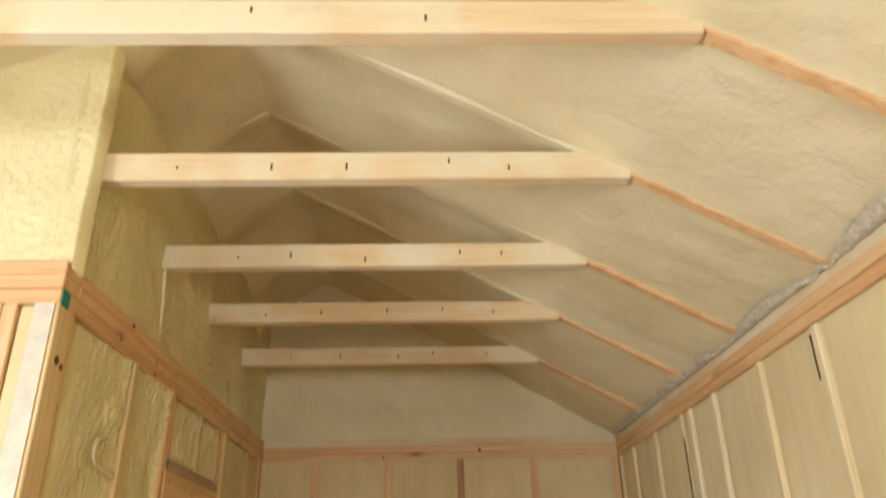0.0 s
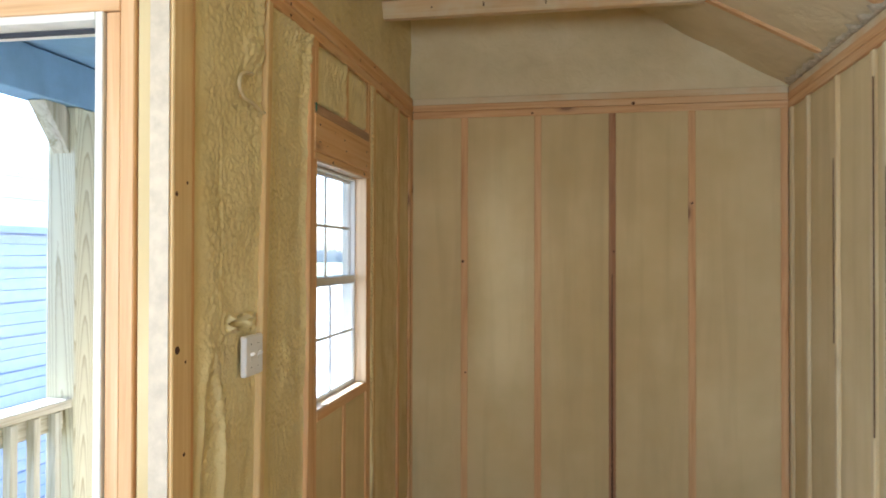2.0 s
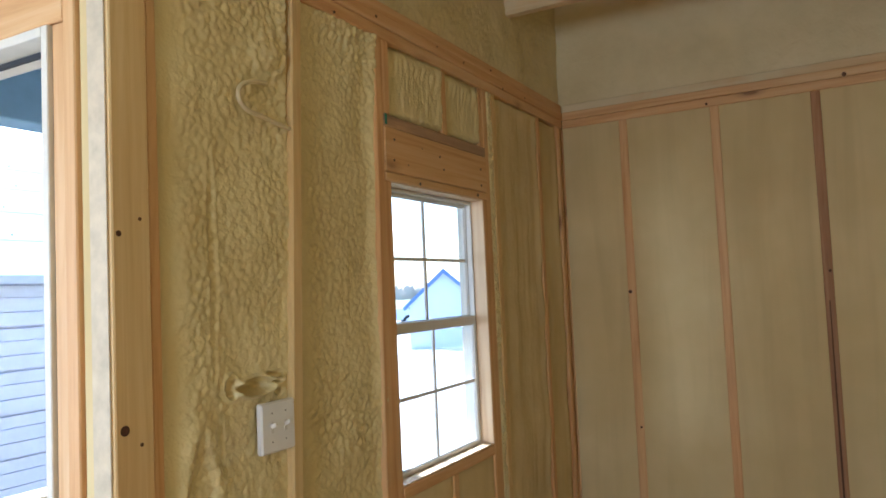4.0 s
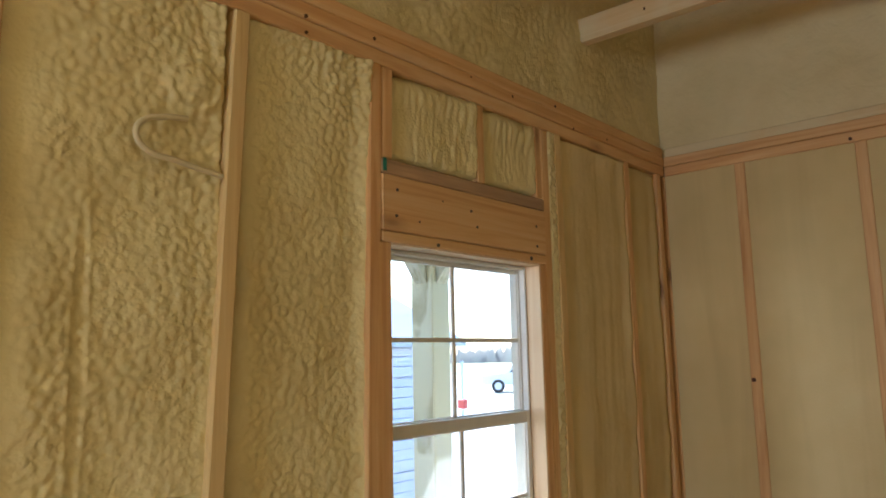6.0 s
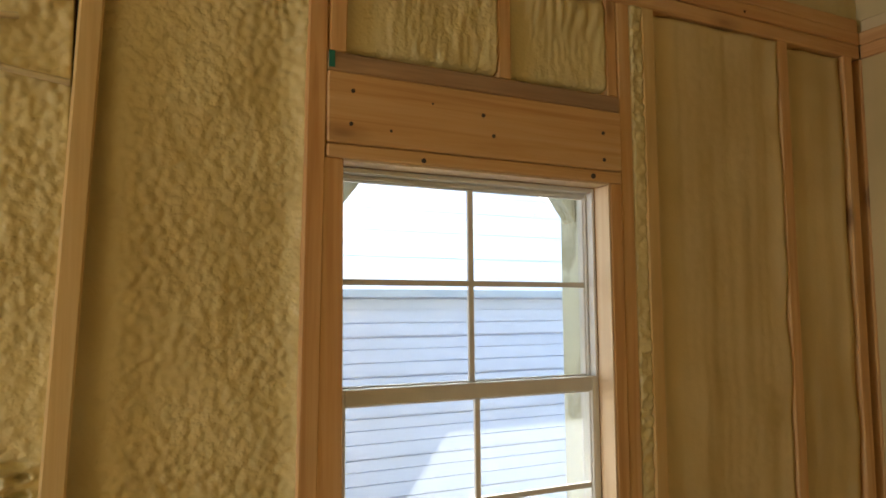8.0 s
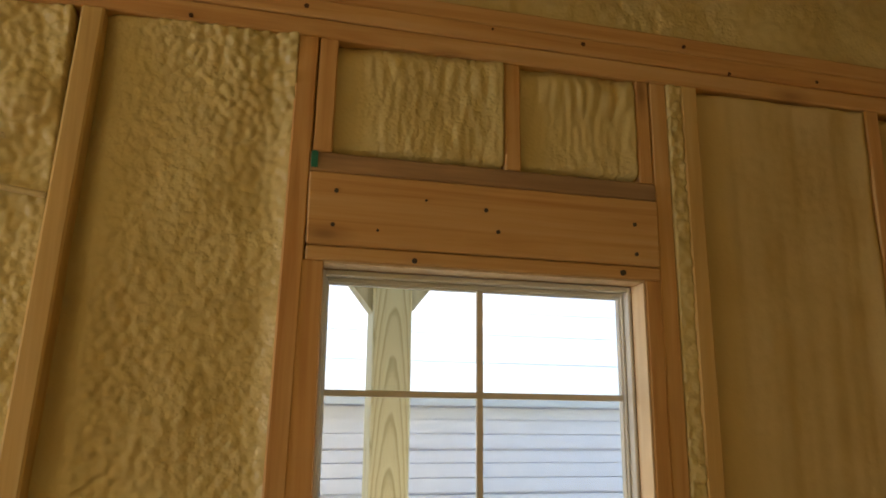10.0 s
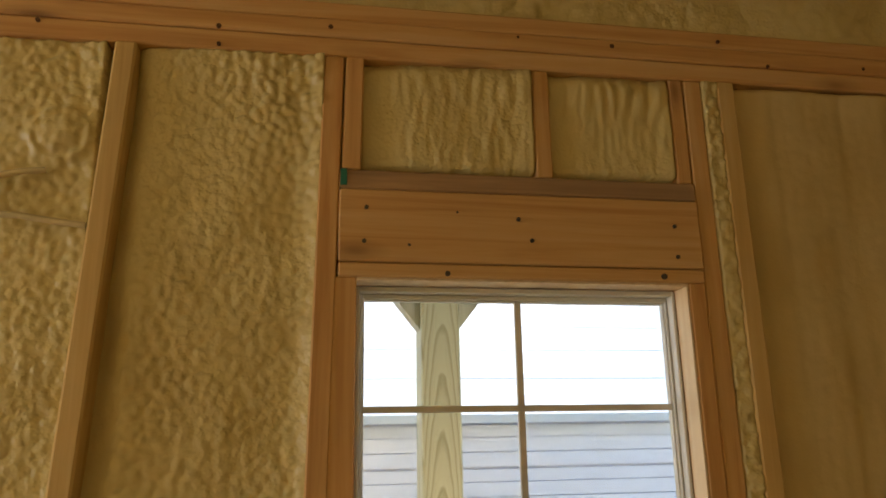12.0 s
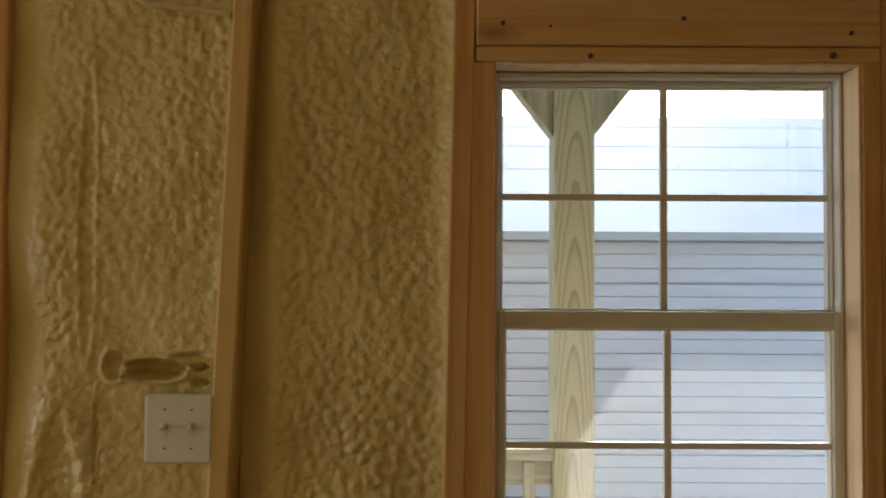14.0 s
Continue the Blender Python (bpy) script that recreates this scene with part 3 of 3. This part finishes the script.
TRUSSES = (-1.55, -0.94, -0.33, 0.28, 0.89, 1.52, 2.125, 2.745, 3.345, 4.01)
for y in TRUSSES:
    tr = empty("roof_truss", (PX, y, P2), "pine roof truss, collar tie bare, rafters buried in foam", "truss", "roof trusses")
    left = XL - 0.02 if y > YD else XW
    child("collar_tie", box((left - 0.03, y - T / 2 - 0.003, TZ0), (0.775, y + T / 2 + 0.003, TZ1), 0.003), DUSTED[0], tr)
    pts = [(0.74, under(0.74)), (XR + 0.05, under(XR + 0.05)), (XR + 0.05, under(XR + 0.05) + 0.09), (0.74, under(0.74) + 0.09)]
    child("rafter", prism(pts, 'y', y - T / 2, y + T / 2), PINE[0], tr)
    xe = XL - 0.05 if y > YD else XW
    for i in range(5):
        x = left + 0.25 + (0.5 - left) * (i + 0.6 * noise.noise(Vector((y * 3, i * 2.7, 0)))) / 5
        z = TZ0 + 0.045 + 0.03 * noise.noise(Vector((y * 5, i * 1.9, 4)))
        child("knot", box((x - 0.003, y - T / 2 - 0.0045, z - 0.005 - 0.006 * (i % 3)), (x + 0.003, y - T / 2 - 0.0025, z + 0.005 + 0.006 * (i % 2)), 0.0005), DARKK, tr)
    for x0, x1 in ((PX, 0.738), (PX, xe)):
        pts = [(x0, under(x0)), (x1, under(x1)), (x1, under(x1) + 0.09), (x0, under(x0) + 0.09)]
        child("foamed_rafter", prism(pts, 'y', y - 0.026, y + 0.026, 0.012), FOAM_SOFT, tr, "rafter coated with cream spray foam")


def ceiling_mesh():
    """Foam under the roof deck, thinner between the trusses."""
    verts, faces = [], []
    ys = np.arange(YB - 0.05, YF + 0.12, 0.03)
    xs = np.arange(XW - 0.1, XR + 0.1, 0.035)
    for y in ys:
        near = min(abs(y - t) for t in TRUSSES)
        bay = 1.0 - math.exp(-(near / 0.11) ** 2)
        for x in xs:
            p = Vector((x, y, 0))
            rise = min(1.0, max(0.0, (0.78 - x) / 0.25))
            d = 0.013 + 0.012 * noise.noise(p * 2.3) + 0.006 * noise.noise(p * 9.0) + 0.034 * bay * rise - 0.008 * rise
            if y > YD:
                d -= 0.10 * math.exp(-((x - XL) / 0.13) ** 2) * (0.8 + 0.5 * noise.noise(p * 3.0))
            verts.append((x, y, under(x) + d))
    k = len(xs)
    for j in range(len(ys) - 1):
        for i in range(k - 1):
            faces.append((j * k + i, (j + 1) * k + i, (j + 1) * k + i + 1, j * k + i + 1))
    me = bpy.data.meshes.new("ceiling")
    me.from_pydata(verts, [], faces)
    me.polygons.foreach_set("use_smooth", [True] * len(faces))
    me.materials.append(FOAM_SOFT)
    return me


ceil = tagged(new("ceiling", ceiling_mesh()), "cream spray foam on the underside of the roof", "ceiling", kind="structure")
roof_o = tagged(link("roof_deck", prism([(PX, under(PX) + 0.16), (XR + 0.45, under(XR + 0.45) + 0.16), (XR + 0.45, under(XR + 0.45) + 0.2), (PX, under(PX) + 0.2), (-2.12, under(-2.12) + 0.2), (-2.12, under(-2.12) + 0.16)], 'y', YB - 0.3, YF + 0.5), SHEATH), "plain plywood roof deck over the shed", "roof", kind="structure")
gab = wall("gable_wall", "foam covered gable above the end wall plates")
child("gable_panel", prism([(XL - 0.1, P2 + 0.001), (XR + 0.1, P2 + 0.001), (XR + 0.1, under(XR) + 0.12), (PX, under(PX) + 0.14), (XL - 0.1, under(XL) + 0.12)], 'y', YF + 0.03, YF + 0.12), FOAM_SOFT, gab)
kn = wall("knee_wall", "lumpy spray foam above the side wall plate")
foam(kn, (XL - 0.02, YD + 0.02, P3 - 0.02), (0, 1, 0), (1, 0, 0), YF - YD + 0.04, under(XL) - P2 + 0.12, True, 0.009, 0.0, 71.0, name="foam_face", edges=0, lumps=1.2)
child("backing", box((XL - 0.16, YD + 0.12, P2 + 0.001), (XL - 0.10, YF + 0.1, under(XL) + 0.1), 0), SHEATH, kn)
kd = wall("gable_over_door", "lumpy spray foam above the doorway plate")
foam(kd, (XW, YD + 0.02, P3 - 0.02), (1, 0, 0), (0, -1, 0), XL - XW + 0.01, under(XL) - P2 + 0.15, True, 0.009, 0.0, 81.0, name="foam_face", edges=0, lumps=1.2)

# lining added in the window opening; its paleness stands in for daylight
lin = bmesh.new()
add_box(lin, (XL - 0.0515, WY1 - 0.005, WZ0 + 0.001), (XL - 0.002, WY1 - 0.0005, WZ1 - 0.006), 0.001)
add_box(lin, (XL - 0.0515, WY0 + 0.001, WZ1 - 0.005), (XL - 0.002, WY1 - 0.001, WZ1 - 0.0005), 0.001)
add_box(lin, (XL - 0.0515, WY0 + 0.001, WZ0 + 0.0005), (XL - 0.002, WY1 - 0.006, WZ0 + 0.005), 0.001)
child("opening_lining", lin, LIT_JAMB, wl, "thin pine lining added in the window opening, daylight in its pale colour")

# ---- window ----
win = empty("window_1", (XL - 0.06, 3.32, WZ0), "tan aluminium double hung window with white grilles", "window", kind="structure")
GX = XL - 0.070            # glass plane of the upper sash
FY0, FY1, FZ0, FZ1 = 3.0085, 3.6345, 1.014, 1.9185
fb = bmesh.new()
fx0, fx1 = GX - 0.040, GX + 0.018
RIM = 0.007
for a, b in (((FY0, FZ0), (FY0 + RIM, FZ1)), ((FY1 - RIM, FZ0), (FY1, FZ1)), ((FY0 + RIM, FZ1 - 0.010), (FY1 - RIM, FZ1)), ((FY0 + RIM, FZ0), (FY1 - RIM, FZ0 + 0.004))):
    add_box(fb, (fx0, a[0], a[1]), (fx1, b[0], b[1]), 0.0015)
child("window_frame", fb, VINYL, win)


def sash(name, x, z0, z1, mid, bottom, top, left, right):
    s = bmesh.new()
    y0, y1 = FY0 + RIM + 0.0005, FY1 - RIM - 0.0005
    ya, yb = y0 + left, y1 - right
    for a, b in (((y0, z0), (ya, z1)), ((yb, z0), (y1, z1)), ((ya, z1 - top), (yb, z1)), ((ya, z0), (yb, z0 + bottom))):
        add_box(s, (x - 0.010, a[0], a[1]), (x + 0.010, b[0], b[1]), 0.0015)
    # glazing bead, a thin step round the glass
    for a, b in (((ya, z0 + bottom), (ya + 0.003, z1 - top)), ((yb - 0.003, z0 + bottom), (yb, z1 - top)), ((ya + 0.003, z1 - top - 0.003), (yb - 0.003, z1 - top)), ((ya + 0.003, z0 + bottom), (yb - 0.003, z0 + bottom + 0.003))):
        add_box(s, (x - 0.009, a[0], a[1]), (x + 0.004, b[0], b[1]), 0.0008)
    o = child(name, s, VINYL, win)
    yc = 3.320
    g = add_box(box((x - 0.004, yc - 0.0065, z0 + bottom), (x + 0.004, yc + 0.0065, z1 - top), 0.001), (x - 0.0038, ya, mid - 0.006), (x + 0.0038, yb, mid + 0.006), 0.001)
    child("grille", g, VINYL, win)
    for a, b in ((ya, yc - 0.0065), (yc + 0.0065, yb)):
        for za, zb in ((z0 + bottom, mid - 0.006), (mid + 0.006, z1 - top)):
            p = child("pane", box((x - 0.0065, a, za), (x - 0.0045, b, zb), 0), GLASS, win)
            p.visible_shadow = False
    return o


scr = bmesh.new()
scr.faces.new([scr.verts.new((GX - 0.030, y, z)) for y, z in ((FY0 + 0.008, FZ0 + 0.005), (FY1 - 0.008, FZ0 + 0.005), (FY1 - 0.008, 1.470), (FY0 + 0.008, 1.470))])
child("insect_screen", scr, SCREEN, win, "fine dusty insect screen")
sash("upper_sash", GX - 0.012, 1.455, FZ1 - 0.0105, 1.696, 0.034, 0.009, 0.006, 0.005)
sash("lower_sash", GX + 0.009, FZ0 + 0.0045, 1.489, 1.249, 0.010, 0.032, 0.012, 0.013)

# ---- porch ----
porch = tagged(link("porch_floor", box((-2.09, YD + S + 0.021, -0.09), (XL - S - 0.03, YF + 0.19, -0.03), 0.004), TREATED[1]), "treated board porch floor", "porch floor", kind="structure")
BZ = 2.215


def porch_post(x, y, first):
    p = empty("porch_post", (x - 0.07, y + 0.07, -0.03), "square treated pine porch post with angled braces", "post", "porch posts")
    child("post", box((x - 0.142, y, -0.03), (x, y + 0.134, BZ), 0.006), POST, p)
    for s, on in ((-1, True), (1, first)):
        if on:
            y0 = y if s < 0 else y + 0.134
            pts = [(y0, 2.012), (y0 + s * 0.16, BZ), (y0 + s * 0.03, BZ), (y0, BZ - 0.035)]
            child("brace", prism(pts, 'x', x - 0.11, x - 0.03, 0.003), TREATED[2], p)
    return p


porch_post(-1.92, 3.287, True)
pb = porch_post(-1.92, 4.478, False)
child("brace", prism([(-1.92, 2.012), (-1.76, BZ), (-1.89, BZ), (-1.92, BZ - 0.035)], 'y', 4.51, 4.59, 0.003), TREATED[2], pb)
tagged(link("porch_end_beam", box((-1.924, 4.49, BZ + 0.001), (XL - S - 0.03, 4.61, BZ + 0.19), 0.004), BLUE), "blue painted beam across the porch end", "beam", kind="structure")
tagged(link("porch_beam", box((-2.055, YD + S + 0.03, BZ + 0.001), (-1.925, YF + 0.1, BZ + 0.19), 0.004), BLUE), "blue painted beam above the porch posts", "beam", kind="structure")
tagged(link("porch_ceiling", box((-2.07, YD + S + 0.03, BZ + 0.2), (XL - S - 0.03, YF + 0.45, BZ + 0.22), 0), BLUE), "blue painted porch ceiling", "ceiling", kind="structure")
# railing between the post and the door wall
rail = empty("porch_railing", (-1.99, 2.7, -0.03), "treated pine porch railing with square balusters", "railing")
RX = -1.99
child("top_rail", box((RX - 0.06, YD + S + 0.03, 0.925), (RX + 0.06, 3.286, 0.963), 0.004), TREATED[1], rail)
child("upper_rail", box((RX - 0.02, YD + S + 0.03, 0.834), (RX + 0.018, 3.286, 0.924), 0.003), TREATED[1], rail)
child("lower_rail", box((RX - 0.02, YD + S + 0.03, 0.06), (RX + 0.018, 3.286, 0.149), 0.003), TREATED[1], rail)
for i in range(9):
    y = YD + S + 0.08 + i * 0.123
    child("baluster", box((RX + 0.019, y, -0.03 if i in (0, 8) else 0.07), (RX + 0.057, y + 0.038, 0.92), 0.003), TREATED[2], rail)

# ---- outside ----
GZ = -0.50
bm = bmesh.new()
bmesh.ops.create_circle(bm, cap_ends=True, segments=48, radius=600.0, matrix=Matrix.Translation((0, 0, GZ)))
tagged(link("ground", bm, GRASS), "mown grass with pale dry patches", "ground", kind="structure")
tagged(link("gravel_drive", box((-60, 8.2, GZ - 0.05), (20, 70, GZ + 0.012), 0), GRAVEL), "pale gravel sales yard", "gravel", kind="structure")

NX, NY0, NY1, NE = -4.05, -3.0, 7.08, 1.765
shed = empty("neighbour_shed", (NX - 1.5, 2, GZ), "grey vinyl sided shed with a white metal roof", "shed")
child("wall", box((NX - 4.6, NY0, GZ), (NX - 0.078, NY1, NE), 0), SIDING, shed)
step = 0.2655
for i in range(9):
    z1 = NE - 0.012 - i * step
    third = step / 3
    q = [(NX - 0.075, z1), (NX - 0.060, z1), (NX - 0.060, z1 - 0.019)]
    for j in range(3):
        top = z1 - (0.019 if j == 0 else j * third + 0.006)
        q += [(NX - 0.030 + 0.006 * j, top), (NX - 0.024 + 0.006 * j, z1 - (j + 1) * third)]
        if j < 2:
            q += [(NX - 0.042, z1 - (j + 1) * third), (NX - 0.042, z1 - (j + 1) * third - 0.005)]
    q += [(NX - 0.075, z1 - step + 0.0005)]
    child("siding_board", prism([(x, max(z, GZ + 0.02 - 0.0001 * k)) for k, (x, z) in enumerate(q)], 'y', NY0, NY1 - 0.05), SIDING, shed)
child("corner_trim", box((NX - 0.08, NY1 - 0.055, GZ), (NX + 0.012, NY1 + 0.012, NE), 0.004), CORNER, shed)
RP = 0.50
rx = NX - 2.3
child("roof", prism([(NX + 0.10, NE - 0.02), (NX + 0.10, NE + 0.03), (rx, NE + 0.03 + RP * 2.4), (NX - 4.7, NE + 0.03), (NX - 4.7, NE - 0.02), (rx, NE - 0.02 + RP * 2.4)], 'y', NY0 - 0.1, NY1 + 0.15), ROOF, shed)
for i in range(1, 5):
    d = 0.52 * i
    x, z = NX + 0.10 - d, NE + 0.03 + RP * d
    child("roof_rib", prism([(x, z - 0.002), (x - 0.03, z + 0.0145), (x - 0.026, z + 0.0150), (x - 0.002, z + 0.003)], 'y', NY0 - 0.1, NY1 + 0.15), ROOF, shed)
    for k in range(14):
        y = 2.4 + 0.33 * k + (0.08 if i % 2 else 0)
        child("roof_screw", cyl((x - 0.09, y, z + 0.047), 0.005, 0.009, 'z', 6), CORNER, shed)

# seams in the foam, and a rough strip coloured with the eave's shade
for y, z1, drop in ((YD + 0.05, TZ0, 0.02), (2.125, TZ1 + 0.1, -0.03), (2.745, TZ0, 0.04)):
    tube("foam_seam", [(XL - 0.022, y + drop, P3 + 0.005), (XL - 0.014, y + drop * 0.4, (P3 + z1) / 2), (XL - 0.018, y, z1)], 0.007, FOAM_SOFT, kn)
verts, faces = [], []
for j in range(230):
    y = 0.2 + j * 0.019
    p = Vector((0, y, 0))
    wide = max(0.004, 0.028 + 0.045 * noise.noise(p * 3.0) + 0.030 * noise.noise(p * 17.0))
    for k in range(4):
        x = XR + 0.004 - wide * k / 3
        low = 0.003 if k in (0, 3) else 0.010
        verts.append((x, y, under(x) - low - 0.008 * noise.noise(Vector((x * 60, y * 60, 1)))))
    if j:
        for k in range(3):
            faces.append((4 * j + k, 4 * j + k + 1, 4 * j + k - 3, 4 * j + k - 4))
me = bpy.data.meshes.new("eave_foam")
me.from_pydata(verts, [], faces)
me.polygons.foreach_set("use_smooth", [True] * len(faces))
me.materials.append(EAVE)
tagged(new("eave_foam", me), "rough foam edge along the top plate, eave shade in its tan", "foam", kind="structure")
for y, z0, z1 in ((3.457, 0.9, 2.25), (3.341, 0.5, 1.9), (2.29, 2.2, 2.33), (3.896, 1.2, 2.0)):
    child("shrinkage_gap", box((XR - 0.0012, y - 0.003, z0), (XR + 0.002, y + 0.003, z1), 0), DARKK, wr, "dark gap beside a stud")

# ---- fittings ----
sw = empty("light_switch", (XL, 2.466, 1.287), "white two-gang toggle switch plate on the foamed wall", "light switch")
SX = XL + 0.006
child("face_plate", box((XL - 0.012, 2.408, 1.229), (SX, 2.524, 1.346), 0.004), WHITE, sw)
for y in (2.443, 2.489):
    child("toggle_slot", box((SX - 0.001, y - 0.005, 1.275), (SX + 0.0008, y + 0.005, 1.300), 0.0003), VINYL, sw)
    child("toggle", box((SX, y - 0.0045, 1.285), (SX + 0.015, y + 0.0045, 1.294), 0.0015, Matrix.Translation((SX, y, 1.290)) @ Matrix.Rotation(radians(-28), 4, 'Y') @ Matrix.Translation((-SX, -y, -1.290))), WHITE, sw)
    for z in (1.255, 1.321):
        child("screw", cyl((SX, y, z), 0.0019, 0.0016, 'x', 8), STEEL, sw)
ou = empty("wall_outlet", (XR, 3.40, 0.48), "white duplex outlet plate low on the foamed wall", "outlet")
child("face_plate", box((XR - 0.008, 3.372, 0.425), (XR + 0.01, 3.442, 0.540), 0.003), WHITE, ou)
for z in (0.462, 0.502):
    child("socket", cyl((XR - 0.008, 3.407, z), 0.015, 0.003, 'x', 12), WHITE, ou)
tagged(tube("power_cable", [(XL - 0.006, 2.47, 2.104), (XL - 0.001, 2.42, 2.095), (XL + 0.001, 2.38, 2.078), (XL + 0.002, 2.368, 2.055), (XL + 0.001, 2.385, 2.030), (XL + 0.001, 2.45, 2.017), (XL - 0.002, 2.545, 2.005)], 0.0055, WIRE), "cream cable coated with foam on the side wall", "cable")

# ---- far things ----


def pickup(at, turn):
    t = empty("pickup_truck", at, "white pickup truck parked on pale gravel", "truck")
    def piece(name, bm, mat, label=""):
        o = part(name, bm, mat, t, label)
        return o
    piece("body", prism([(-2.75, 0.45), (2.70, 0.45), (2.78, 0.75), (2.72, 1.02), (1.45, 1.12), (0.75, 1.74), (-0.75, 1.78), (-0.95, 1.15), (-2.72, 1.12)], 'y', -0.95, 0.95, 0.04), TRUCK)
    for a, b in ((0.02, 0.72), (-0.72, -0.06)):
        for y in (-0.955, 0.955):
            piece("side_window", prism([(a, 1.16), (b + (0.42 if b > 0.5 else 0), 1.16), (b, 1.62), (a, 1.66)], 'y', y - 0.01, y + 0.01), CARGLASS)
    for x in (-1.75, 1.80):
        for y in (-0.86, 0.86):
            w = piece("wheel", cyl((x, y, 0.38), 0.38, 0.24, 'y', 20), TYRE)
            part("rim", cyl((x, y * 1.01, 0.38), 0.22, 0.25, 'y', 14), TRUCK, w)
    t.rotation_euler = (0, 0, turn)
    return t


pickup((-24.8, 38.6, GZ + 0.012), math.atan2(0.59, 0.80) + math.pi)
fs = empty("far_shed", (-12.6, 24.8, GZ), "grey shed with a steep blue roof", "shed")
part("wall", prism([(-1.3, 0.0), (1.3, 0.0), (1.3, 1.62), (0.0, 2.75), (-1.3, 1.62)], 'y', -0.0, 3.0), SIDING, fs)
part("roof", prism([(-1.5, 1.42), (0.0, 2.74), (1.5, 1.42), (1.5, 1.56), (0.0, 2.92), (-1.5, 1.56)], 'y', -0.25, 3.2), CORNER, fs)
fs.rotation_euler = (0, 0, math.atan2(0.465, 0.885))
mp = empty("marker_pole", (-15.3, 20.9, GZ), "pale pole with a red box low on it", "pole")
part("pole", cyl((0, 0, 1.0), 0.05, 2.0, 'z', 10), ROOF, mp)
part("box", box((-0.14, -0.1, 0.45), (0.14, 0.1, 0.75), 0.02), RED, mp)

woods = bmesh.new()
for i in range(1600):
    ang = radians(random.uniform(5, 75))
    r = random.uniform(230, 300)
    x, y = -math.sin(ang) * r, math.cos(ang) * r
    h = random.uniform(3.0, 6.0) * (0.6 + 0.5 * noise.noise(Vector((ang * 9, 0, 0))) + 0.3)
    w = random.uniform(0.6, 2.5)
    lean_x = random.uniform(-0.8, 0.8)
    v = [woods.verts.new(c) for c in ((x - w, y, GZ), (x + w, y, GZ), (x, y + w, GZ), (x + lean_x, y, GZ + h))]
    for tri in ((0, 1, 3), (1, 2, 3), (2, 0, 3)):
        woods.faces.new([v[k] for k in tri])
tagged(link("far_woods", woods, WOODS), "bare brown woods along the horizon", "woods", kind="stuff")
